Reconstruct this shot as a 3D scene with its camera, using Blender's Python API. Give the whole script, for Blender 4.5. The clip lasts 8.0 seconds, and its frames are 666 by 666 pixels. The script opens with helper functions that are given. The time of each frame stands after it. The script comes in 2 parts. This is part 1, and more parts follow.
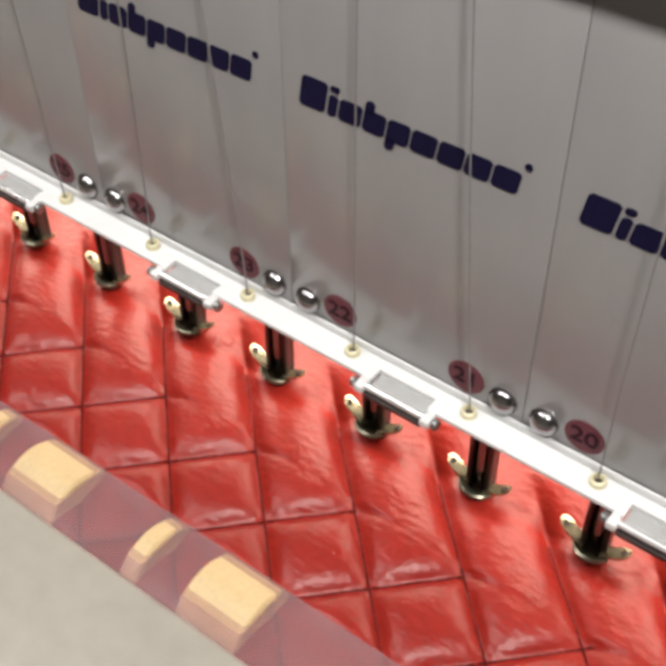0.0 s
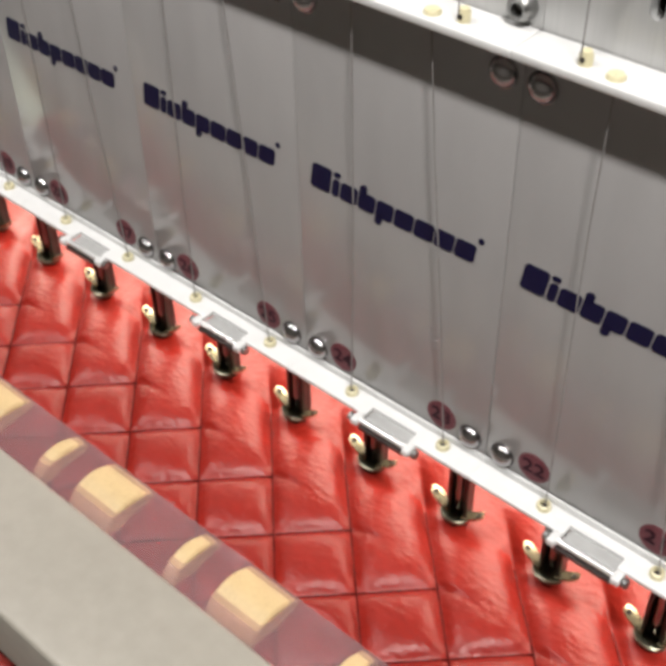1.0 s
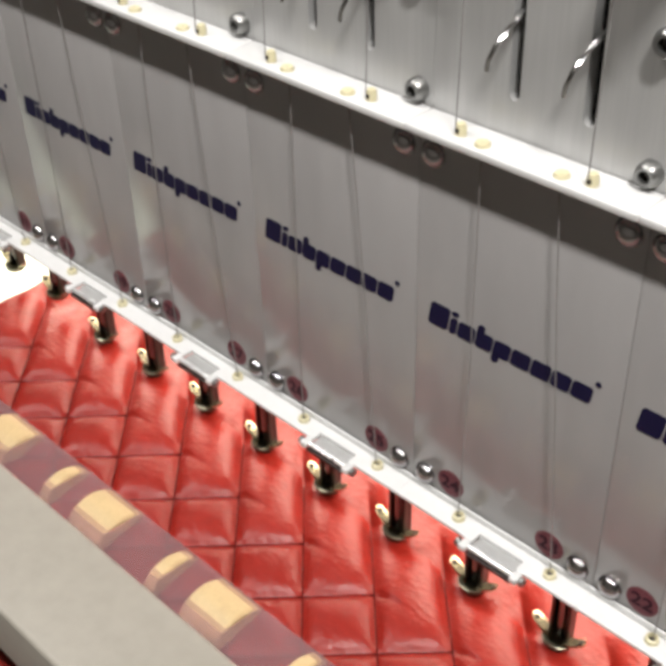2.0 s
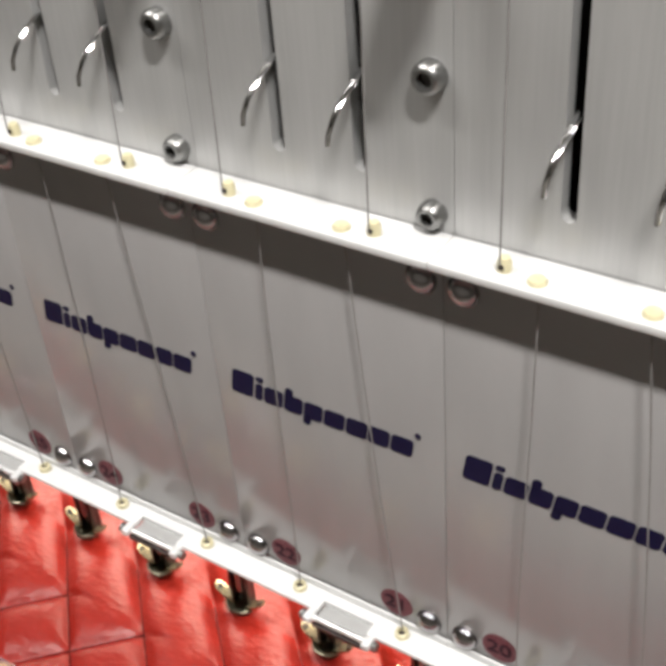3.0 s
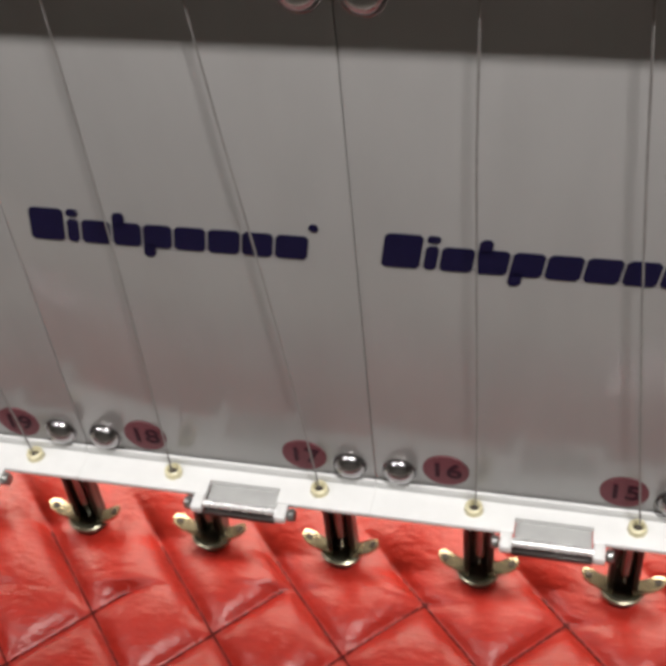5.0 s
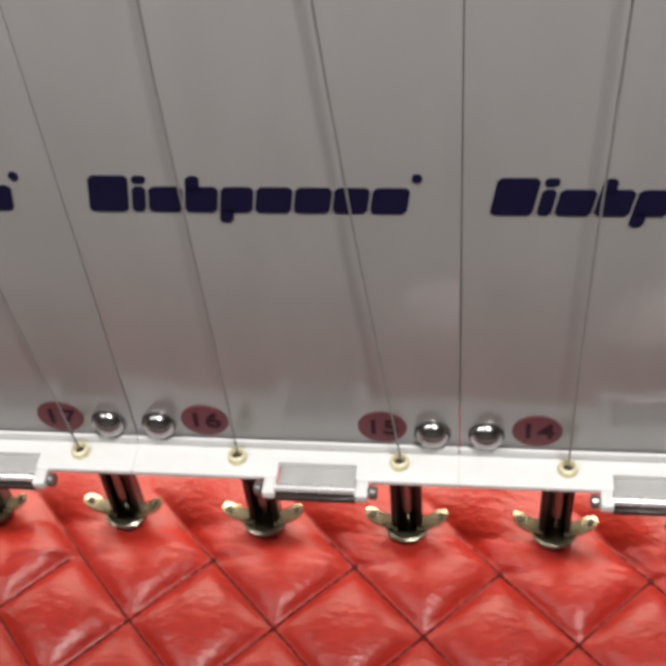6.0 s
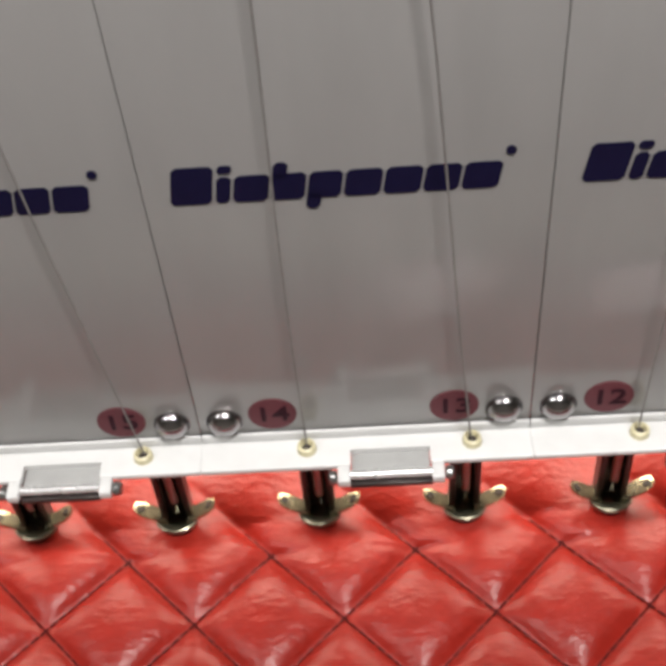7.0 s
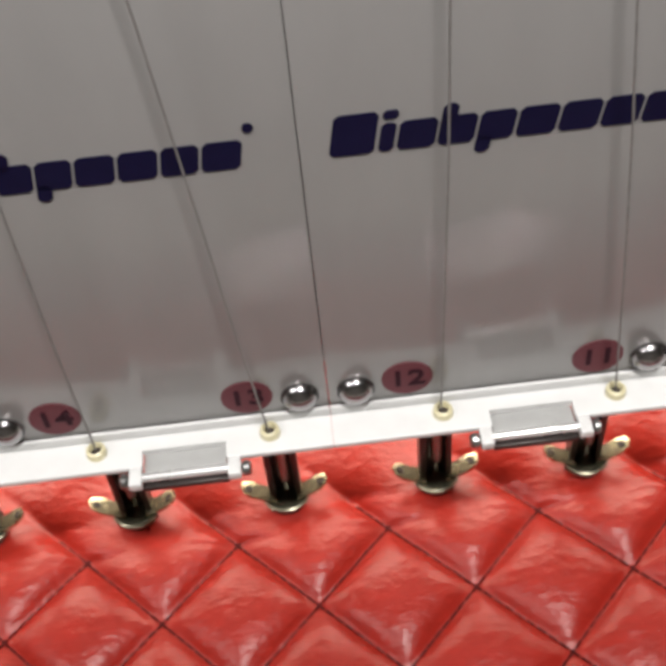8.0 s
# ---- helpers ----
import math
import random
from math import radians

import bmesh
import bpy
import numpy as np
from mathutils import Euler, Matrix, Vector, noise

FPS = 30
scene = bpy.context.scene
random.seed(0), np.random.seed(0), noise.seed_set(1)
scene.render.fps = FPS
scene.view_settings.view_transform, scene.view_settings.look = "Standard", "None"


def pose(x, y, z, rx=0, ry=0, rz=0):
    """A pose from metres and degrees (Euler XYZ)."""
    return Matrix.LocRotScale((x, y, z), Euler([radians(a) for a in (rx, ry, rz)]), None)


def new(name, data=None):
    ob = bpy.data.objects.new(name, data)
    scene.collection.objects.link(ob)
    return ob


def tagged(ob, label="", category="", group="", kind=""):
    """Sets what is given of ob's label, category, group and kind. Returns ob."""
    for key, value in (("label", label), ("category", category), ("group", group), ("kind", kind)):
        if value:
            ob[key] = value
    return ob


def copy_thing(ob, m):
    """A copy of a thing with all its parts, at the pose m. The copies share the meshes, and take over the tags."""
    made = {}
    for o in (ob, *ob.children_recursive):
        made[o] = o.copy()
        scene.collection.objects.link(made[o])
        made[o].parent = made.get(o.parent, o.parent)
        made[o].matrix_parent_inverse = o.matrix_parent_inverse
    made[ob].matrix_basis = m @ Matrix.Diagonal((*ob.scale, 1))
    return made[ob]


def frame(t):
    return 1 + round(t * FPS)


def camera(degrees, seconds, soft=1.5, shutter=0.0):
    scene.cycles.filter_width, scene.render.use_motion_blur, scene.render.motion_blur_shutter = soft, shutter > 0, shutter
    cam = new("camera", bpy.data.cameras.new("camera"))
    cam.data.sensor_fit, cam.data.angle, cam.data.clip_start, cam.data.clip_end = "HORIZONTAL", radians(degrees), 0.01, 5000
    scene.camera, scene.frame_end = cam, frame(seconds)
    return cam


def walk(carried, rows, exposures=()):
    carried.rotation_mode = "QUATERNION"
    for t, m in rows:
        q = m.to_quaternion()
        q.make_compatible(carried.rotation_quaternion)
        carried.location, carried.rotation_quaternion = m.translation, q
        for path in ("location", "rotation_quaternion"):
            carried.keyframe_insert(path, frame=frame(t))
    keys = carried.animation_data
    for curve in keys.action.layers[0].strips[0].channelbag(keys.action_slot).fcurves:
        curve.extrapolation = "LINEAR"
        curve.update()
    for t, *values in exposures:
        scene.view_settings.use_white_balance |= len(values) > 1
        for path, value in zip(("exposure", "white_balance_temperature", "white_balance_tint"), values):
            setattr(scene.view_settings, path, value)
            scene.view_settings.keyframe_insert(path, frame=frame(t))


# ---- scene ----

# ---- camera ----
cam = camera(32.7, 8.0, soft=4.6)
PATH = [
    (0.0, pose(-0.9461, -0.2389, 0.3073, 44.77, 0.36, 36.86)),
    (0.5, pose(-0.9609, -0.2546, 0.3259, 47.12, 0.61, 39.29)),
    (1.0, pose(-0.9786, -0.2761, 0.3539, 49.04, 0.94, 41.62)),
    (1.5, pose(-0.9930, -0.2965, 0.3775, 51.89, 1.26, 43.93)),
    (1.7, pose(-1.0000, -0.3022, 0.3819, 52.88, 1.50, 44.71)),
    (2.8, pose(-0.9349, -0.2664, 0.3843, 53.86, 3.83, 37.15)),
    (3.0, pose(-0.9072, -0.2541, 0.3804, 53.25, 3.86, 32.81)),
    (3.5, pose(-0.8535, -0.2287, 0.3612, 51.53, 4.17, 23.98)),
    (4.0, pose(-0.8286, -0.2214, 0.3401, 49.14, 4.40, 18.96)),
    (4.5, pose(-0.8122, -0.2195, 0.3193, 46.61, 4.44, 15.27)),
    (4.7, pose(-0.8014, -0.2197, 0.3106, 46.08, 4.72, 14.08)),
    (5.8, pose(-0.7510, -0.2129, 0.2848, 43.71, 4.09, 7.04)),
    (6.0, pose(-0.7402, -0.2101, 0.2842, 43.27, 4.26, 5.82)),
    (6.5, pose(-0.7066, -0.2101, 0.2839, 42.70, 4.63, 2.84)),
    (7.0, pose(-0.6871, -0.2111, 0.2830, 42.41, 3.80, -0.72)),
    (7.5, pose(-0.6595, -0.2076, 0.2790, 41.46, 4.07, -3.14)),
    (8.0, pose(-0.6414, -0.1970, 0.2702, 40.56, 4.01, -5.36)),
]
walk(cam, PATH, [(0.0, 0.18), (1.7, 0.18), (2.8, 0.27), (3.1, 0.23), (3.5, 0.04), (4.0, -0.06), (4.7, -0.06), (5.8, 0.0), (8.0, 0.0)])

# ---- light: ceiling battens in a closed workshop ----
world = bpy.data.worlds.new("workshop_air")
world.use_nodes = True
world.node_tree.nodes["Background"].inputs["Color"].default_value = (0.9, 0.93, 1.0, 1)
world.node_tree.nodes["Background"].inputs["Strength"].default_value = 0.02
scene.world = world


def batten_light(x, y, z, length, watts):
    d = bpy.data.lights.new("batten_light", "AREA")
    d.shape, d.size, d.size_y, d.energy = "RECTANGLE", length, 0.08, watts
    d.color = (1.0, 0.97, 0.94)
    new("batten_light", d).matrix_world = pose(x, y, z)


LAMPS = [(-0.42, -0.60, 1.75, 0.34, 46.0), (-2.15, -0.60, 1.75, 1.40, 26.0)]  # place, length, watts
for spot in LAMPS:
    batten_light(*spot)

# work light strips under the machine head, behind the needles
WORK = [(-1.37, 0.74, 1.10), (-0.69, 0.60, 0.90)]  # middle, length, watts
for mid_x, length, watts in WORK:
    d = bpy.data.lights.new("work_strip", "AREA")
    d.shape, d.size, d.size_y, d.energy, d.color = "RECTANGLE", length, 0.050, watts, (1.0, 0.87, 0.70)
    new("work_strip", d).matrix_world = pose(mid_x, 0.054, -0.0070, -6)

# ---- materials ----


def mat(name, base, rough=0.5, metal=0.0, scale=40.0, vary=0.10, bump=0.0, bump_scale=300.0, spec=0.5, coat=0.0, stretch=(1, 1, 1), spots=0.0):
    """A surface with large stains, fine grain and a light relief, all at real size."""
    m = bpy.data.materials.new(name)
    m.use_nodes = True
    n, k = m.node_tree.nodes, m.node_tree.links
    b = n["Principled BSDF"]
    b.inputs["Roughness"].default_value, b.inputs["Metallic"].default_value = rough, metal
    b.inputs["Specular IOR Level"].default_value = spec
    b.inputs["Coat Weight"].default_value, b.inputs["Coat Roughness"].default_value = coat, 0.12
    co, mp = n.new("ShaderNodeNewGeometry"), n.new("ShaderNodeMapping")
    mp.inputs["Scale"].default_value = stretch
    k.new(co.outputs["Position"], mp.inputs["Vector"])
    t1, t2, mix = n.new("ShaderNodeTexNoise"), n.new("ShaderNodeTexNoise"), n.new("ShaderNodeMath")
    t1.inputs["Scale"].default_value, t1.inputs["Detail"].default_value = scale, 4.0
    t2.inputs["Scale"].default_value, t2.inputs["Detail"].default_value = scale * 9, 3.0
    for t in (t1, t2):
        k.new(mp.outputs["Vector"], t.inputs["Vector"])
    mix.operation = "ADD"
    k.new(t1.outputs["Fac"], mix.inputs[0])
    k.new(t2.outputs["Fac"], mix.inputs[1])
    ramp = n.new("ShaderNodeMapRange")
    ramp.inputs["From Min"].default_value, ramp.inputs["From Max"].default_value = 0.6, 1.4
    ramp.inputs["To Min"].default_value, ramp.inputs["To Max"].default_value = 1 - vary, 1 + vary
    k.new(mix.outputs[0], ramp.inputs["Value"])
    tint = n.new("ShaderNodeVectorMath")
    tint.operation = "SCALE"
    tint.inputs[0].default_value = base
    k.new(ramp.outputs[0], tint.inputs["Scale"])
    k.new(tint.outputs[0], b.inputs["Base Color"])
    rr = n.new("ShaderNodeMapRange")
    rr.inputs["To Min"].default_value, rr.inputs["To Max"].default_value = max(rough - 0.08, 0.02), rough + 0.10
    k.new(t1.outputs["Fac"], rr.inputs["Value"])
    k.new(rr.outputs[0], b.inputs["Roughness"])
    if bump:
        t3, bp = n.new("ShaderNodeTexNoise"), n.new("ShaderNodeBump")
        t3.inputs["Scale"].default_value, t3.inputs["Detail"].default_value = bump_scale, 5.0
        k.new(mp.outputs["Vector"], t3.inputs["Vector"])
        bp.inputs["Strength"].default_value, bp.inputs["Distance"].default_value = bump, 0.001
        k.new(t3.outputs["Fac"], bp.inputs["Height"])
        k.new(bp.outputs["Normal"], b.inputs["Normal"])
    return m


PLATE = mat("grey_laminate", (0.292, 0.284, 0.282), 0.15, scale=9, vary=0.06, spec=0.38, stretch=(1, 1, 0.3))
WHITE = mat("white_enamel", (0.60, 0.60, 0.595), 0.40, scale=25, vary=0.04, spec=0.5)
ALU = mat("brushed_aluminium", (0.45, 0.45, 0.445), 0.36, metal=0.35, scale=14, vary=0.07, stretch=(6, 1, 0.25), bump=0.05, bump_scale=500)
CHROME = mat("polished_steel", (0.72, 0.72, 0.72), 0.10, metal=1.0, vary=0.05)
BUTTON = mat("nickel_button", (0.30, 0.29, 0.295), 0.20, metal=1.0, vary=0.08)
SATIN = mat("satin_rod_steel", (0.80, 0.80, 0.80), 0.28, metal=0.7, vary=0.05)
STEEL = mat("dull_steel", (0.26, 0.26, 0.255), 0.30, metal=0.9, vary=0.15)
DARK = mat("dark_oiled_steel", (0.045, 0.036, 0.034), 0.32, metal=0.5, vary=0.3, scale=120)
OLIVE = mat("dull_olive_zinc", (0.13, 0.125, 0.09), 0.30, metal=0.8, vary=0.25, scale=160)
ZINC = mat("yellow_zinc", (0.62, 0.58, 0.40), 0.24, metal=0.85, vary=0.18, scale=160)
BRASS = mat("ivory_bush", (0.58, 0.53, 0.34), 0.35, vary=0.10, scale=200)
HOLE = mat("dark_hole", (0.03, 0.022, 0.018), 0.6, vary=0.2)
GREYBAR = mat("grey_felt_strip", (0.32, 0.32, 0.315), 0.5, vary=0.10, scale=150)
INK = mat("navy_print", (0.006, 0.005, 0.030), 0.5, spec=0.12, vary=0.15)
BADGE = mat("maroon_sticker", (0.125, 0.036, 0.045), 0.40, spec=0.12, vary=0.10, scale=90)
DIGIT = mat("black_maroon_print", (0.030, 0.005, 0.011), 0.5, spec=0.10, vary=0.1)
LEATHER = mat("red_leatherette", (0.205, 0.0115, 0.0070), 0.34, scale=30, vary=0.16, bump=0.55, bump_scale=330, spec=0.30, stretch=(0.65, 1.15, 1))
ACRYLIC = mat("tinted_acrylic", (0.40, 0.31, 0.33), 0.10, scale=20, vary=0.05, spec=0.6)
ACRYLIC.node_tree.nodes["Principled BSDF"].inputs["Transmission Weight"].default_value = 0.85
KNOB = mat("brown_plastic", (0.16, 0.11, 0.06), 0.4, vary=0.15)
STITCH = mat("dark_red_thread", (0.045, 0.005, 0.005), 0.8, spec=0.1, vary=0.25, scale=300)
BEIGE = mat("cream_paint", (0.285, 0.265, 0.228), 0.45, scale=12, vary=0.09, bump=0.06, bump_scale=90)
TAN = mat("tan_rubber", (0.50, 0.365, 0.19), 0.50, scale=60, vary=0.12, bump=0.1)
THREAD = mat("grey_thread", (0.21, 0.20, 0.195), 0.8, spec=0.15, vary=0.2, scale=500)
BLACK = mat("black_slot_shade", (0.012, 0.010, 0.010), 0.6, vary=0.3)
TABLE = mat("pale_green_board", (0.70, 0.78, 0.66), 0.45, scale=15, vary=0.05)
WALL = mat("workshop_wall_paint", (0.36, 0.34, 0.31), 0.8, scale=3, vary=0.08)
FLOOR = mat("workshop_floor_paint", (0.17, 0.155, 0.135), 0.45, scale=3, vary=0.15)
CEIL = mat("ceiling_paint", (0.42, 0.42, 0.41), 0.9, scale=2, vary=0.05)
TUBE = bpy.data.materials.new("lamp_diffuser")
TUBE.use_nodes = True
TUBE.node_tree.nodes["Principled BSDF"].inputs["Emission Color"].default_value = (1, 0.96, 0.9, 1)
TUBE.node_tree.nodes["Principled BSDF"].inputs["Emission Strength"].default_value = 6.0

# ---- mesh helpers ----


def mesh_of(bm, name, smooth=True):
    me = bpy.data.meshes.new(name)
    bmesh.ops.recalc_face_normals(bm, faces=bm.faces)
    if smooth:
        for f in bm.faces:
            f.smooth = True
        for e in bm.edges:
            e.smooth = len(e.link_faces) == 2 and e.calc_face_angle(0) < 0.6
    bm.to_mesh(me)
    bm.free()
    return me


def part(name, bm, material, parent=None, label="", smooth=True):
    ob = new(name, mesh_of(bm, name, smooth))
    ob.data.materials.append(material)
    if parent:
        ob.parent = parent
    return tagged(ob, label)


def empty(name, x=0, y=0, z=0):
    ob = new(name)
    ob.empty_display_size = 0.01
    ob.location = (x, y, z)
    return ob


def box(x0, x1, y0, y1, z0, z1, bevel=0.0, bm=None):
    bm = bm or bmesh.new()
    m = Matrix.Translation(((x0 + x1) / 2, (y0 + y1) / 2, (z0 + z1) / 2)) @ Matrix.Diagonal((x1 - x0, y1 - y0, z1 - z0, 1))
    made = bmesh.ops.create_cube(bm, size=1, matrix=m)
    if bevel:
        edges = {e for v in made["verts"] for e in v.link_edges}
        bmesh.ops.bevel(bm, geom=list(edges), offset=bevel, segments=2, affect="EDGES", profile=0.5)
    return bm


def lathe(profile, m=Matrix(), steps=24, bm=None):
    """Turns (radius, height) pairs about the local z axis."""
    bm = bm or bmesh.new()
    rings = []
    for r, h in profile:
        if r < 1e-7:
            rings.append([bm.verts.new(m @ Vector((0, 0, h)))])
        else:
            rings.append([bm.verts.new(m @ Vector((r * math.cos(2 * math.pi * i / steps), r * math.sin(2 * math.pi * i / steps), h))) for i in range(steps)])
    for a, b in zip(rings, rings[1:]):
        for i in range(steps):
            j = (i + 1) % steps
            if len(a) == 1 and len(b) > 1:
                bm.faces.new((a[0], b[i], b[j]))
            elif len(b) == 1 and len(a) > 1:
                bm.faces.new((a[i], a[j], b[0]))
            elif len(a) > 1:
                bm.faces.new((a[i], a[j], b[j], b[i]))
    return bm


FRONT = pose(0, 0, 0, 90)  # local z looks towards the operator (-y)
ALONG = pose(0, 0, 0, 0, 90)  # local z runs along the machine


def rod(r, x0, x1, y, z, bm=None, steps=16, bev=0.0):
    b = min(bev, r * 0.6)
    prof = [(0, x0), (r - b, x0), (r, x0 + b), (r, x1 - b), (r - b, x1), (0, x1)]
    return lathe(prof, pose(0, y, z) @ ALONG, steps, bm)


def dome(r, h, x, y, z, collar=True):
    """A domed button head on a washer, looking to the operator."""
    prof = [(0, h)] + [(r * math.sin(a), h * math.cos(a)) for a in (0.25, 0.5, 0.75, 1.0, 1.25, 1.5)]
    if collar:
        prof += [(r * 1.02, 0.0006), (r * 1.06, 0.0005), (r * 1.06, 0)]
    prof += [(0, 0)]
    return lathe(prof, pose(x, y, z) @ FRONT, 28)


def digits(text, size, x, y, z, material, parent):
    cu = bpy.data.curves.new("number", "FONT")
    cu.body, cu.size, cu.align_x, cu.align_y, cu.extrude = text, size, "CENTER", "CENTER", 0.0001
    cu.offset = size * 0.016
    tmp = new("number_curve", cu)
    bpy.context.view_layer.update()
    me = bpy.data.meshes.new_from_object(tmp.evaluated_get(bpy.context.evaluated_depsgraph_get()))
    bpy.data.objects.remove(tmp)
    me.transform(pose(x, y, z, 90) @ Matrix.Diagonal((1.15, 1, 1, 1)))
    me.materials.clear()
    me.materials.append(material)
    ob = new("number", me)
    ob.parent = parent
    return ob


# ---- sizes of the machine ----
P = 0.0508  # needle pitch
PY = 0.004  # face of the cover plates
SY = 0.0116  # face of the slotted plates
LX0, LX1 = -1.80, -0.30  # stretch of the machine
EVEN = list(range(8, 36, 2))  # even station of each module
SOLE = -0.0575  # underside of the presser feet

# ---- the workshop shell ----


def shell(name, label, dims, material):
    return tagged(part(name, box(*dims), material, smooth=False), label, "room", kind="structure")


shell("floor", "grey painted workshop floor", (-4.6, 2.6, -2.6, 2.6, -1.0, -0.92), FLOOR)
shell("ceiling", "white workshop ceiling", (-4.6, 2.6, -2.6, 2.6, 2.2, 2.3), CEIL)
shell("wall_north", "light grey workshop wall", (-4.6, 2.6, 2.6, 2.7, -1.0, 2.3), WALL)
shell("wall_south", "light grey workshop wall", (-4.6, 2.6, -2.7, -2.6, -1.0, 2.3), WALL)
shell("wall_west", "light grey workshop wall", (-4.7, -4.6, -2.7, 2.7, -1.0, 2.3), WALL)
shell("wall_east", "light grey workshop wall", (2.6, 2.7, -2.7, 2.7, -1.0, 2.3), WALL)


def batten(x, y, z, length):
    e = empty("ceiling_lamp", x, y, z)
    h = length / 2
    part("housing", box(-h - 0.03, h + 0.03, -0.07, 0.07, 0.05, 0.11, 0.006), WHITE, e)
    part("diffuser", box(-h, h, -0.055, 0.055, 0.012, 0.05, 0.01), TUBE, e)
    part("hanger", box(-0.004, 0.004, -0.004, 0.004, 0.11, 2.2 - z), STEEL, e)
    return tagged(e, "white batten lamp hanging on a rod under the ceiling", "lamp", "ceiling battens")


for spot in LAMPS:
    batten(*spot[:4])

# ---- machine body behind the plates ----
body = tagged(empty("quilting_machine", -1.05, 0.10, 0.0), "enclosed steel head of a quilting machine, coloured black inside as slot shade", "machine")
body.location = (0, 0, 0)
# near-black back wall and beam put the shade behind the slots into colour
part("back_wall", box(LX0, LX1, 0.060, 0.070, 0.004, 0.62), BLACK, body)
part("head_floor", box(LX0, LX1, 0.040, 0.240, 0.010, 0.018, 0.001), STEEL, body)
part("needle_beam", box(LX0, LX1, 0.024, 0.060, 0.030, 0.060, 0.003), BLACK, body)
part("top_cover", box(LX0, LX1, 0.0116, 0.070, 0.60, 0.62, 0.003), WHITE, body)

for mid_x, length, watts in WORK:
    strip = tagged(empty("work_light", mid_x, 0.054, -0.0045), "slim white work light strip under the machine head", "lamp", "work light strips")
    part("channel", box(-length / 2 - 0.005, length / 2 + 0.005, -0.028, 0.028, 0.002, 0.0145, 0.001), WHITE, strip)
    part("diffuser", box(-length / 2, length / 2, -0.006, 0.006, 0.0005, 0.003, 0.0005), TUBE, strip)

# ---- cover plates with print, stickers and screws ----


def plate_mesh():
    return box(-0.05074, 0.05074, PY, PY + 0.004, -0.002, 0.1893, 0.0005)


LEAN = 0.16  # slant of the printed mark


def print_block(bm, x0, x1, z0, z1):
    """A slanted printed block with worn corners."""
    c = min(0.0011, (x1 - x0) * 0.28, (z1 - z0) * 0.28)
    pts = [(x0 + c, z0), (x1 - c, z0), (x1, z0 + c), (x1, z1 - c), (x1 - c, z1), (x0 + c, z1), (x0, z1 - c), (x0, z0 + c)]
    f, g = [[bm.verts.new((x + LEAN * (z - 0.0975), y, z)) for x, z in pts] for y in (PY - 0.00025, PY + 0.0003)]
    bm.faces.new(f)
    for i in range(8):
        j = (i + 1) % 8
        bm.faces.new((f[i], g[i], g[j], f[j]))


def brand_blocks(parent):
    """The maker's mark, as plain slanted blocks of its size and colour."""
    lo, x_hi, hi, desc = 0.0984, 0.1066, 0.1100, 0.0950
    left = -0.0443
    # start, width, stem foot, stem head
    blocks = [(0.0, 0.0104, lo, hi), (0.0113, 0.0036, lo, x_hi), (0.0156, 0.0088, None, None), (0.0250, 0.0085, lo, hi), (0.0341, 0.0084, desc, x_hi),
              (0.0431, 0.0092, None, None), (0.0529, 0.0092, None, None), (0.0627, 0.0088, None, None), (0.0721, 0.0092, None, None)]
    for k, (x, w, foot, head) in enumerate(blocks):
        bm = bmesh.new()
        x += left
        if k == 0:
            print_block(bm, x, x + w, lo, hi)
        elif k == 1:
            print_block(bm, x, x + w, lo, x_hi)
            print_block(bm, x, x + w, x_hi + 0.0010, hi)
        else:
            print_block(bm, x, x + w, lo, x_hi)
            if head == hi:
                print_block(bm, x, x + 0.0036, x_hi - 0.0016, hi)
            if foot == desc:
                print_block(bm, x, x + 0.0036, desc, lo + 0.0016)
        part("print_block", bm, INK, parent, smooth=False)
    part("print_dot", lathe([(0, 0.0003), (0.0013, 0.0003), (0.0013, 0)], pose(0.0400, PY, 0.1097) @ FRONT, 14), INK, parent)


def sticker(x, z, text, parent):
    d = part("sticker", lathe([(0, 0.0003), (0.0074, 0.0003), (0.0075, 0.0001), (0.0075, 0)], pose(x, PY, z) @ FRONT @ Matrix.Diagonal((1, 0.95, 1, 1)), 32), BADGE, parent, "round maroon number sticker")
    digits(text, 0.0094, x, PY - 0.0005, z, DIGIT, d)


def cover_plate(n):
    """Module of the even station n: its middle lies 18 mm right of that needle."""
    e = empty("cover_plate", -n * P + 0.0181)
    if n == EVEN[0]:
        part("plate", plate_mesh(), PLATE, e)
        brand_blocks(e)
        for x, z in ((-0.0427, 0.0108), (0.0427, 0.0108), (-0.0437, 0.1780), (0.0430, 0.1784)):
            part("button_screw", dome(0.0054, 0.0040, x, PY, z), BUTTON, e, "domed chrome screw")
    return tagged(e, "glossy grey plate with navy print, screws and number stickers", "cover plate", "cover plates along the machine")


base_plate = cover_plate(EVEN[0])
plates = {EVEN[0]: base_plate}
for n in EVEN[1:]:
    plates[n] = copy_thing(base_plate, pose(-n * P + 0.0181, 0, 0))
for n, ob in plates.items():
    sticker(-0.0277, 0.0135, str(n), ob)
    sticker(0.0275, 0.0131, str(n - 1), ob)

# ---- lower thread guide brackets ----
LZ = 0.0015  # top of the ledge


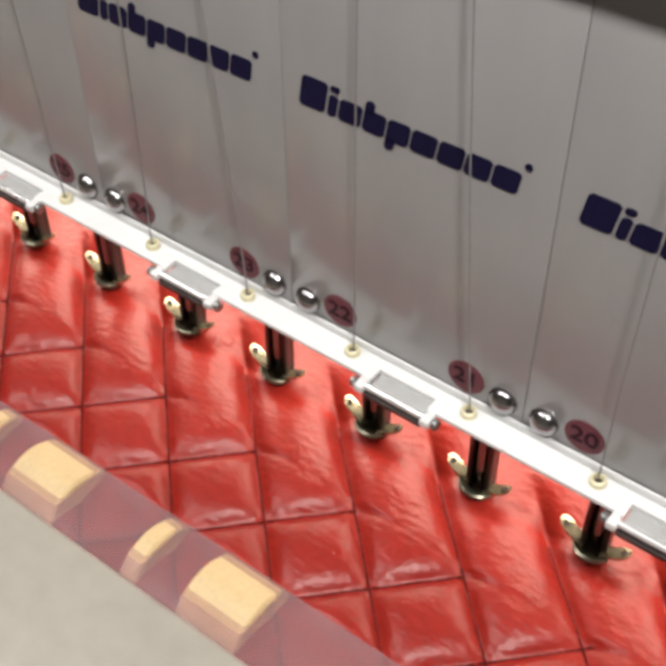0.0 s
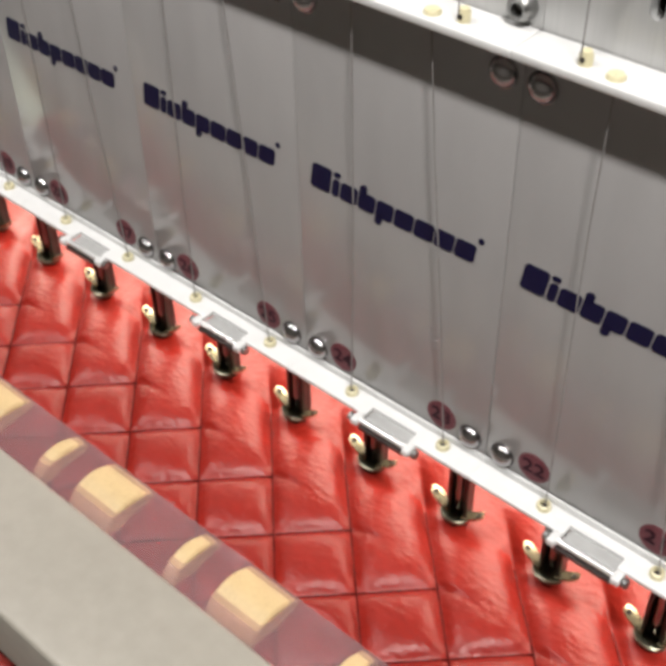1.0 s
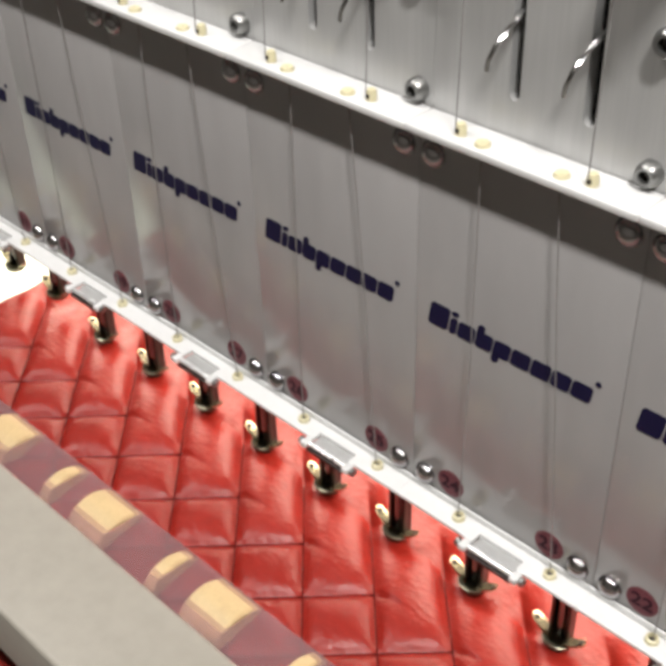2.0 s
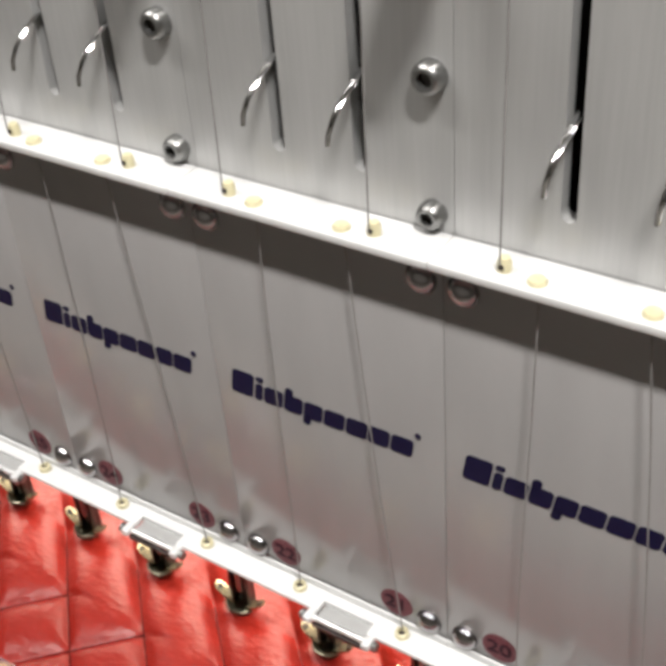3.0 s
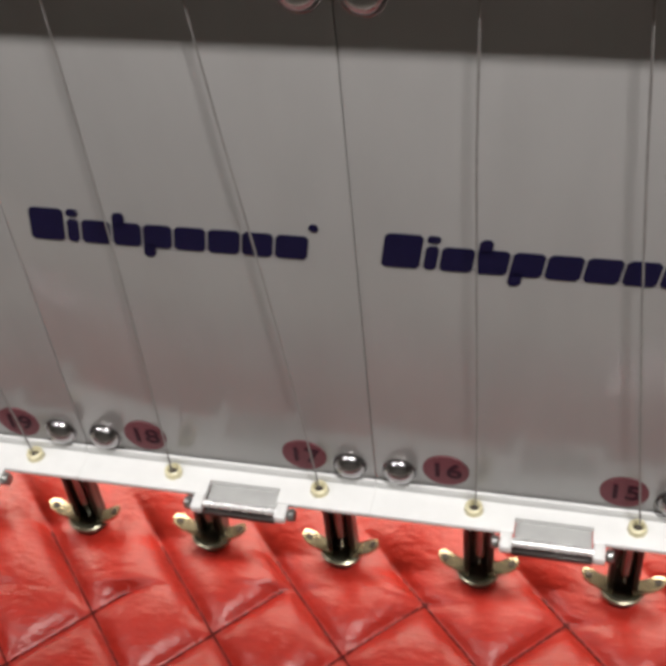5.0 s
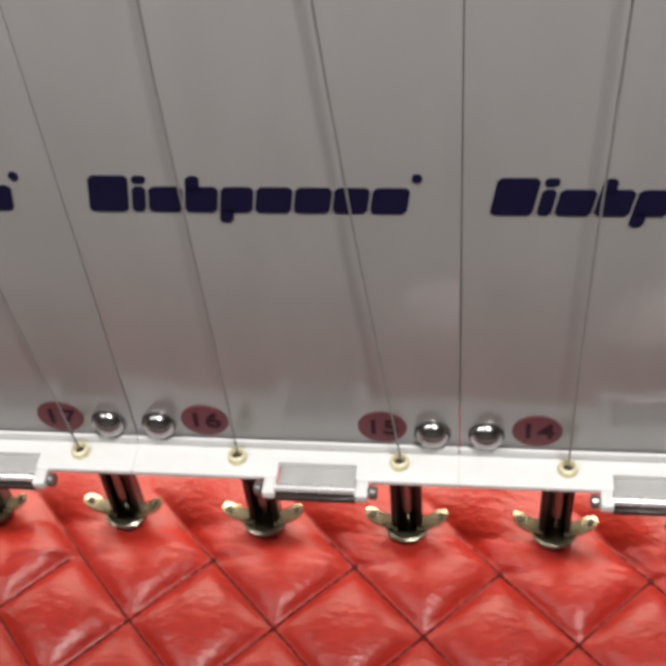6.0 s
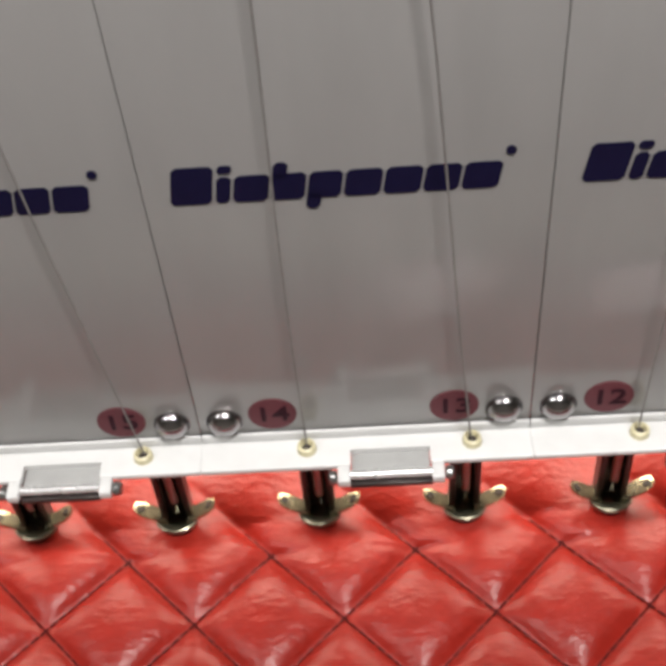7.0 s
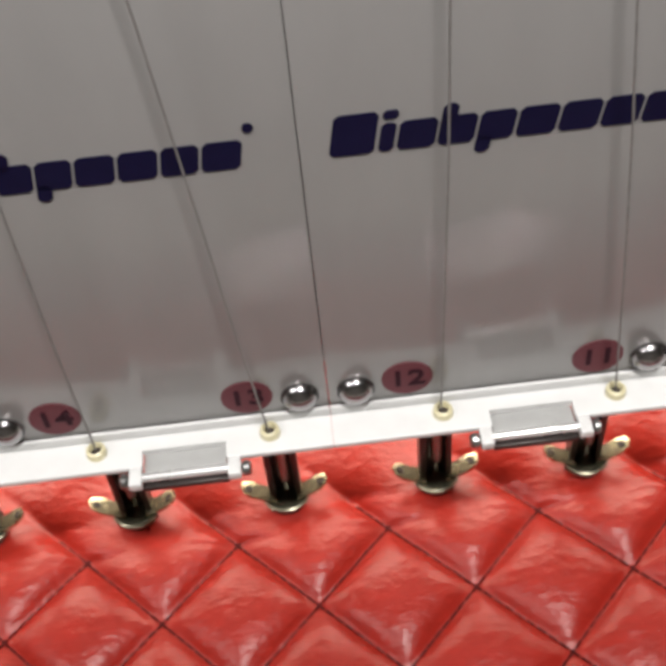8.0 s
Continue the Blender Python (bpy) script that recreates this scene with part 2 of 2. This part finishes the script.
def guide_bracket(n):
    e = empty("thread_guide_bracket", -n * P + 0.0181)
    c = 0.0074
    outline = [(-0.05075, PY - 0.0003), (-0.05075, -0.0078), (c - 0.0122, -0.0078), (c - 0.0122, -0.0022), (c + 0.0122, -0.0022), (c + 0.0122, -0.0078), (0.05075, -0.0078), (0.05075, PY - 0.0003)]
    bm = bmesh.new()
    face = bm.faces.new([bm.verts.new((x, y, LZ - 0.0022)) for x, y in outline])
    lifted = bmesh.ops.extrude_face_region(bm, geom=[face])["geom"]
    bmesh.ops.translate(bm, verts=[v for v in lifted if isinstance(v, bmesh.types.BMVert)], vec=(0, 0, 0.0022))
    bmesh.ops.bevel(bm, geom=[e for e in bm.edges if abs(e.verts[0].co.y + 0.0078) < 1e-5 and abs(e.verts[1].co.y + 0.0078) < 1e-5], offset=0.0005, segments=2, affect="EDGES", profile=0.5)
    part("ledge", bm, WHITE, e, "white enamelled sheet ledge")
    part("flange", box(-0.05074, 0.05074, PY - 0.0014, PY - 0.0002, LZ, LZ + 0.0036, 0.0004), WHITE, e)
    part("grey_strip", box(c - 0.0120, c + 0.0120, -0.0086, -0.0014, LZ - 0.0040, LZ - 0.00225, 0.0003), GREYBAR, e, "grey metal strip")
    for s in (-1, 1):
        part("rod_holder", box(c + s * 0.0143 - 0.0019, c + s * 0.0143 + 0.0019, -0.0136, -0.0076, LZ - 0.0036, LZ - 0.0003, 0.0005), WHITE, e)
    part("rod", rod(0.0014, c - 0.0126, c + 0.0126, -0.0103, LZ - 0.0020), SATIN, e, "polished steel rod")
    # dark bar added for the black band of shade below the rod
    part("rod_seat", box(c - 0.0125, c + 0.0125, -0.0128, -0.0098, LZ - 0.0056, LZ - 0.0036, 0.0004), DARK, e, "dark bar standing in for the shaded gap under the rod")
    for s in (-1, 1):
        part("rod_clip", rod(0.0022, c + s * 0.0177 - 0.0013, c + s * 0.0177 + 0.0013, -0.0106, LZ - 0.0024, bev=0.0006), STEEL, e)
    for x in (-0.0181, 0.0327):
        b = part("eyelet", lathe([(0.0015, LZ - 0.001), (0.0015, LZ + 0.0018), (0.0020, LZ + 0.0026), (0.0028, LZ + 0.0021), (0.0030, LZ + 0.0010), (0.0031, LZ)], pose(x, -0.0012, 0), 20), BRASS, e, "ivory thread eyelet")
        part("bore", lathe([(0, LZ + 0.0008), (0.0016, LZ + 0.0008), (0.0016, LZ - 0.002)], pose(x, -0.0012, 0), 12), HOLE, b)
    return tagged(e, "white thread guide ledge with eyelets and a polished rod", "bracket", "thread guide brackets")


g0 = guide_bracket(EVEN[0])
for n in EVEN[1:]:
    copy_thing(g0, pose(-n * P + 0.0181, 0, 0))

# ---- upper ledge and slotted plates ----
UZ = 0.1925


def upper_bracket(n):
    e = empty("upper_thread_bracket", -n * P + 0.0181)
    part("ledge", box(-0.05075, 0.05075, -0.0064, SY - 0.0004, UZ - 0.0030, UZ, 0.0006), WHITE, e, "white enamelled sheet ledge")
    for s in (-1, 1):
        p = part("thread_post", lathe([(0.0023, 0), (0.0023, 0.0030), (0.0017, 0.0046), (0.0008, 0.0048), (0, 0.0042)], pose(s * 0.0285, 0.0006, UZ), 16), BRASS, e, "ivory upright thread eyelet")
        part("bore", lathe([(0, 0.0002), (0.0010, 0.0002), (0.0010, 0)], pose(s * 0.0285, -0.0017, UZ + 0.0022) @ FRONT, 10), HOLE, p)
        part("flat_screw", lathe([(0, 0.0011), (0.0012, 0.0012), (0.0025, 0.0015), (0.0031, 0.0006), (0.0031, 0)], pose(s * 0.0172, -0.0010, UZ), 18), BRASS, e, "flat yellow screw")
    return tagged(e, "white upper ledge with ivory eyelets and yellow screws", "bracket", "upper thread brackets")


u0 = upper_bracket(EVEN[0])
for n in EVEN[1:]:
    copy_thing(u0, pose(-n * P + 0.0181, 0, 0))

SLOT_Z0, SLOT_Z1, PLATE_TOP = 0.2065, 0.335, 0.60


def slotted_mesh(slots):
    """A thick plate with round-ended slots right through it."""
    bm = bmesh.new()
    r, back = 0.0025, SY + 0.006
    left, right, low = -0.05068, 0.05068, UZ - 0.012

    def loop(x):
        pts = [(x + r * math.cos(a), SLOT_Z1 + r * math.sin(a)) for a in np.linspace(0, math.pi, 9)]
        return pts + [(x + r * math.cos(a), SLOT_Z0 + r + r * math.sin(a)) for a in np.linspace(math.pi, 2 * math.pi, 9)]

    for y in (SY, back):
        edges = []
        for pts in [[(left, low), (right, low), (right, PLATE_TOP), (left, PLATE_TOP)]] + [loop(x) for x in slots]:
            vs = [bm.verts.new((x, y, z)) for x, z in pts]
            edges += [bm.edges.new((a, b)) for a, b in zip(vs, vs[1:] + vs[:1])]
        bmesh.ops.triangle_fill(bm, edges=edges, use_beauty=True)
    for pts in [[(left, low), (right, low), (right, PLATE_TOP), (left, PLATE_TOP)]] + [loop(x) for x in slots]:
        a = [bm.verts.new((x, SY, z)) for x, z in pts]
        b = [bm.verts.new((x, back, z)) for x, z in pts]
        for i in range(len(pts)):
            j = (i + 1) % len(pts)
            bm.faces.new((a[i], a[j], b[j], b[i]))
    bmesh.ops.remove_doubles(bm, verts=bm.verts, dist=1e-6)
    return bm


def socket_bolt(x, z, r, parent):
    prof = [(0, 0.0022), (0.42 * r, 0.0022), (0.48 * r, 0.0052), (0.66 * r, 0.0053), (0.86 * r, 0.0046), (0.97 * r, 0.0032), (r, 0.0014), (r, 0), (0, 0)]
    b = part("socket_bolt", lathe(prof, pose(x, SY, z) @ FRONT, 26), STEEL, parent, "shiny socket head bolt")
    part("socket", lathe([(0, 0.0025), (0.41 * r, 0.0026), (0.41 * r, 0.0020)], pose(x, SY, z) @ FRONT, 6), HOLE, b)


def slotted_plate(n):
    e = empty("slotted_plate", -n * P + 0.0181)
    sl = (-0.0140, 0.0177)
    part("plate", slotted_mesh(sl), ALU, e, smooth=False)
    for z, r in ((0.1985, 0.0047), (0.2440, 0.0053)):
        socket_bolt(0.0438, z, r, e)
    for x in sl:
        bm = bmesh.new()
        way = [(x + 0.0004, SY + 0.009, 0.241), (x, SY + 0.001, 0.2385), (x - 0.0006, SY - 0.006, 0.2345), (x - 0.0012, SY - 0.0115, 0.2300), (x - 0.0017, SY - 0.0142, 0.2255), (x - 0.0018, SY - 0.0147, 0.2220)]
        rings = []
        for i, p in enumerate(way):
            w = 0.0013 - 0.00008 * i
            rings.append([bm.verts.new((p[0] + w * math.cos(q), p[1] + 0.0006 * math.sin(q), p[2])) for q in np.linspace(0, 2 * math.pi, 9)[:-1]])
        for p, q in zip(rings, rings[1:]):
            for i in range(8):
                bm.faces.new((p[i], p[(i + 1) % 8], q[(i + 1) % 8], q[i]))
        bm.faces.new(rings[0])
        bm.faces.new(rings[-1])
        part("take_up_lever", bm, CHROME, e, "polished thread take-up lever")
    knob = lathe([(0, 0.024), (0.0070, 0.024), (0.0085, 0.022), (0.0090, 0.012), (0.0075, 0.010), (0.0075, 0.004), (0.0100, 0.003), (0.0100, 0)], pose(0.047, SY, 0.289) @ FRONT, 28)
    part("tension_knob", knob, KNOB, e, "brown thread tension knob")
    return tagged(e, "brushed aluminium plate with two slots and socket bolts", "machine plate", "slotted plates")


s0 = slotted_plate(EVEN[0])
for n in EVEN[1:]:
    copy_thing(s0, pose(-n * P + 0.0181, 0, 0))

# ---- threads ----


def strand(name, pts, r, material, label):
    cu = bpy.data.curves.new(name, "CURVE")
    cu.dimensions, cu.bevel_depth, cu.bevel_resolution = "3D", r, 1
    sp = cu.splines.new("POLY")
    sp.points.add(len(pts) - 1)
    for q, c in zip(sp.points, pts):
        q.co = (*c, 1)
    tmp = new(name, cu)
    bpy.context.view_layer.update()
    me = bpy.data.meshes.new_from_object(tmp.evaluated_get(bpy.context.evaluated_depsgraph_get()))
    bpy.data.objects.remove(tmp)
    me.materials.clear()
    me.materials.append(material)
    return tagged(new(name, me), label, "thread", "needle threads")


for k in range(7, 36):
    x = -k * P
    up = x + 0.0009 if k % 2 == 0 else x - 0.0155
    post = x - 0.0104 if k % 2 == 0 else x - 0.0042
    mid = [(up + (x - up) * s + 0.0006 * math.sin(5 * s + k), -0.0006 - 0.0006 * s, 0.187 + (LZ + 0.002 - 0.187) * s) for s in (0.0, 0.25, 0.5, 0.75, 1.0)]
    strand("needle_thread", [(up, -0.0010, UZ + 0.0012), (up, -0.0010, UZ - 0.004)] + mid, 0.00031, THREAD, "thin grey sewing thread running down to a needle")
    strand("upper_thread", [(post - 0.003, SY - 0.003, 0.420), (post, -0.0026, UZ + 0.0036)], 0.00030, THREAD, "thin grey sewing thread running up from an eyelet")

# ---- presser feet ----


def presser_foot():
    e = empty("presser_foot")
    bm = bmesh.new()
    # sole: a rounded dish
    lathe([(0, 0.0), (0.0040, 0.0), (0.0062, 0.0012), (0.0069, 0.0038), (0.0062, 0.0042), (0.0052, 0.0034), (0.0040, 0.0020), (0, 0.0014)], Matrix.Diagonal((1.15, 1, 1, 1)), 20, bm)
    part("sole", bm, OLIVE, e, "dull olive steel sole")
    for s in (-1, 1):
        bm = bmesh.new()
        pts = [(0.0034, 0.0026), (0.0075, 0.0027), (0.0112, 0.0028), (0.0136, 0.0020), (0.0145, 0.0), (0.0136, -0.0020), (0.0112, -0.0028), (0.0075, -0.0027), (0.0034, -0.0026)]
        lift = lambda x: 0.0022 + max(0.0, x - 0.0045) * 0.72
        a = [bm.verts.new((s * x, y + 0.0004, lift(x) + 0.12 * y)) for x, y in pts]
        b = [bm.verts.new((s * x, y + 0.0004, lift(x) + 0.12 * y + 0.0014)) for x, y in pts]
        bm.faces.new(a)
        bm.faces.new(b)
        for i in range(len(pts)):
            j = (i + 1) % len(pts)
            bm.faces.new((a[i], a[j], b[j], b[i]))
        bmesh.ops.triangulate(bm, faces=bm.faces)
        ear = part("ear", bm, ZINC, e, "yellow zinc plated ear")
        part("ear_hole", lathe([(0, 0.0003), (0.0013, 0.0003), (0.0013, 0)], pose(s * 0.0120, 0.0004, lift(0.0120) + 0.0014) @ pose(0, 0, 0, 0, -s * 31), 10), HOLE, ear)
    part("stem", box(-0.0052, 0.0052, 0.0030, 0.0062, 0.0010, 0.062, 0.0006), DARK, e, "dark flat steel stem")
    for s in (-1, 1):
        part("stem_rib", box(s * 0.0043 - 0.0011, s * 0.0043 + 0.0011, -0.0004, 0.0032, 0.0024, 0.062, 0.0004), DARK, e)
    part("needle_bar", lathe([(0, 0.012), (0.0016, 0.012), (0.0018, 0.014), (0.0018, 0.062)], pose(0.0004, 0.0008, 0), 12), STEEL, e)
    part("needle", lathe([(0, -0.003), (0.0005, 0.0005), (0.0005, 0.014)], pose(0.0004, 0.0008, 0), 8), CHROME, e)
    return tagged(e, "zinc and dark steel presser foot pressing on red leather", "presser foot", "row of presser feet")


FOOT_Y = 0.0135
f0 = presser_foot()
f0.location = (-7 * P, FOOT_Y, SOLE)
for k in range(8, 36):
    up = 0.010 if k >= 31 else 0.0006 * math.sin(k * 2.3)
    copy_thing(f0, pose(-k * P, FOOT_Y, SOLE + up, 0, 0, 1.5 * math.sin(k * 1.7)))

# ---- quilted leather ----
ROW = 0.0255
SEAM_Z = -0.0630
LEFT_END = -1.612


def phase(x):
    """Drift of the pattern along the sheet."""
    s = min(max((x + 1.02) / 0.18, 0.0), 1.0)
    s = s * s * (3 - 2 * s)
    return (0.82 + (0.645 - 0.82) * s) * P, 0.0041 + (0.0008 - 0.0041) * s


def lattice(x, y):
    ox, oy = phase(x)
    u, v = (x - ox) / P, (y - oy) / (2 * ROW)
    return u + v, u - v


def fresh(x):
    """Where the second family of seams ends, short of the feet."""
    s = min(max((x + 1.02) / 0.18, 0.0), 1.0)
    s = s * s * (3 - 2 * s)
    return -0.0195 + 0.0210 * s


def surface(x, y):
    a, b = lattice(x, y)
    da, db = abs(a - round(a)), abs(b - round(b))
    open_b = min(max((y - fresh(x)) / 0.004, 0.0), 1.0)
    d = min(da, db + open_b) * P * 0.68
    sewn = 1.0 - min(max((y - 0.012) / 0.020, 0.0), 1.0)
    front = 1.0 - 0.45 * min(max((-0.066 - y) / 0.008, 0.0), 1.0)
    round_a, round_b = 1 - math.exp(-da * P * 0.68 / 0.0040), 1 - math.exp(-(db + open_b) * P * 0.68 / 0.0040)
    puff = 0.0065 * round_a * round_b * front
    wr = noise.noise((x * 45, y * 90, 2.0)) * 0.00026 + noise.noise((x * 120, y * 420, 5.0)) * 0.00010
    free = 0.0080 + min(max(y - 0.012, 0.0), 0.05) * 0.03 + 0.0034 * math.cos(2 * math.pi * (x / P + 0.5))
    z = SEAM_Z + puff * sewn + free * (1 - sewn) + wr * min(1.0, d / 0.004 + (1 - sewn))
    k = round(-x / P)
    fx, fy = x + k * P, y - FOOT_Y
    w = math.exp(-((fx / 0.0105) ** 4 + (fy / 0.0085) ** 4)) if x > -1.56 else 0.0
    z = z * (1 - w) + min(z, SOLE - 0.0012) * w
    dip = math.exp(-((fx / 0.016) ** 2 + (fy / 0.015) ** 2)) * 0.0035
    return z - dip * (1 - w)


EDGE_Y, BACK_Y = -0.125, 0.125


def leather():
    nx = 1180
    ys = list(np.arange(BACK_Y, 0.045, -0.004)) + list(np.arange(0.045, EDGE_Y, -0.0011))
    verts = []
    for y in ys:
        for i in range(nx):
            x = LEFT_END + (LX1 - LEFT_END) * i / (nx - 1)
            verts.append((x, y, surface(x, y)))
    n = len(ys)
    faces = [(r * nx + i, r * nx + i + 1, (r + 1) * nx + i + 1, (r + 1) * nx + i) for r in range(n - 1) for i in range(nx - 1)]
    me = bpy.data.meshes.new("quilted_leather")
    me.from_pydata(verts, [], faces)
    me.flip_normals()
    me.polygons.foreach_set("use_smooth", [True] * len(me.polygons))
    me.materials.append(LEATHER)
    return tagged(new("quilted_leather", me), "glossy red padded leather sheet with diamond quilting", "leather sheet")


sheet = leather()


def stitches():
    """Short thread dashes in the seams, as one piece."""
    bm = bmesh.new()
    step = 0.0042
    for fam in (0, 1):
        for m in range(-40, 8):
            y = EDGE_Y
            while y < 0.011:
                # walk the seam line: u + v = m or u - v = m
                x = m * P
                for _ in range(4):
                    ox, oy = phase(x)
                    v = (y - oy) / (2 * ROW)
                    x = ox + (m - v if fam == 0 else m + v) * P
                if LEFT_END + 0.005 < x < LX1 - 0.005 and (fam == 0 or y < fresh(x)):
                    slope = -P / (2 * ROW) if fam == 0 else P / (2 * ROW)
                    ang = math.atan2(1, slope)
                    made = bmesh.ops.create_cube(bm, size=1, matrix=Matrix.Translation((x, y, surface(x, y) + 0.0006)) @ Matrix.Rotation(ang, 4, "Z") @ Matrix.Diagonal((0.0034, 0.0007, 0.0006, 1)))
                y += step * 0.68
    return bm


# ---- front beam, press roller, lower roll and side table ----


def profile_bar(name, pts, material, parent=None, x0=LX0, x1=LX1, label=""):
    bm = bmesh.new()
    a = [bm.verts.new((x0, y, z)) for y, z in pts]
    b = [bm.verts.new((x1, y, z)) for y, z in pts]
    bm.faces.new(a)
    bm.faces.new(b)
    for i in range(len(pts)):
        j = (i + 1) % len(pts)
        bm.faces.new((a[i], a[j], b[j], b[i]))
    return part(name, bm, material, parent, label)


beam = tagged(empty("front_beam", 0, 0, 0), "cream painted beam along the front of the machine", "beam")
BZ = -0.046
arc = lambda cy, cz, r, a0, a1: [(cy + r * math.cos(a), cz + r * math.sin(a)) for a in np.linspace(a0, a1, 5)]
profile_bar("beam_body", arc(-0.1065, BZ - 0.003, 0.003, 0, math.pi / 2) + arc(-0.1590, BZ - 0.003, 0.003, math.pi / 2, math.pi) + [(-0.162, BZ - 0.040), (-0.1035, BZ - 0.040)], BEIGE, beam)

roller = tagged(empty("press_roller", 0, 0, 0), "row of tan rubber sleeves pressing on the red leather", "roller")
RY, RZ, RR = -0.0842, -0.0660, 0.0170
part("shaft", rod(0.0024, LX0, LX1, RY, RZ), STEEL, roller)
x = -1.243 - 5 * 0.0935
while x < -1.07:
    part("narrow_sleeve", rod(RR * 0.98, x - 0.0045, x + 0.0035, RY, RZ, steps=40, bev=0.0010), TAN, roller, "narrow tan rubber sleeve")
    part("wide_sleeve", rod(RR, x + 0.0235, x + 0.0520, RY, RZ, steps=40, bev=0.0010), TAN, roller, "wide tan rubber sleeve")
    x += 0.0935
bow = [(-0.0700, -0.0535)]
for slope in (13.0, 12.2, 11.4, 10.6, 9.8):  # the strip bends down towards its free edge
    bow.append((bow[-1][0] - 0.00125, bow[-1][1] + 0.00125 * math.tan(radians(slope))))
bow.append((-0.1034, bow[-1][1] + 0.0271 * math.tan(radians(5))))
guard = tagged(profile_bar("guard_strip", bow + [(y, z - 0.0022) for y, z in reversed(bow)], ACRYLIC), "smoky clear acrylic strip lying over the red leather", "guard")
guard.visible_shadow = False

lower = tagged(empty("leather_roll", 0, 0, 0), "dark red leather roll in the shade under the beam", "leather roll")
part("roll", rod(0.11, LX0, LX1, -0.13, -0.30, steps=64), LEATHER, lower)
part("core", rod(0.03, LX0 - 0.05, LX1 + 0.05, -0.13, -0.30, steps=24), STEEL, lower)

side = tagged(part("side_table", box(-2.4, LEFT_END - 0.0, -0.064, 0.30, -0.085, -0.0655, 0.002), TABLE), "pale green board beside the end of the leather", "table")
bed = tagged(part("machine_bed", box(LX0, LX1, -0.010, 0.40, -0.60, -0.0665, 0.003), STEEL), "steel bed of the quilting machine under the leather", "machine bed")
part("stitching", stitches(), STITCH, sheet, "dark red stitched seams", smooth=False)
sheet.children[0]["kind"] = "stuff"
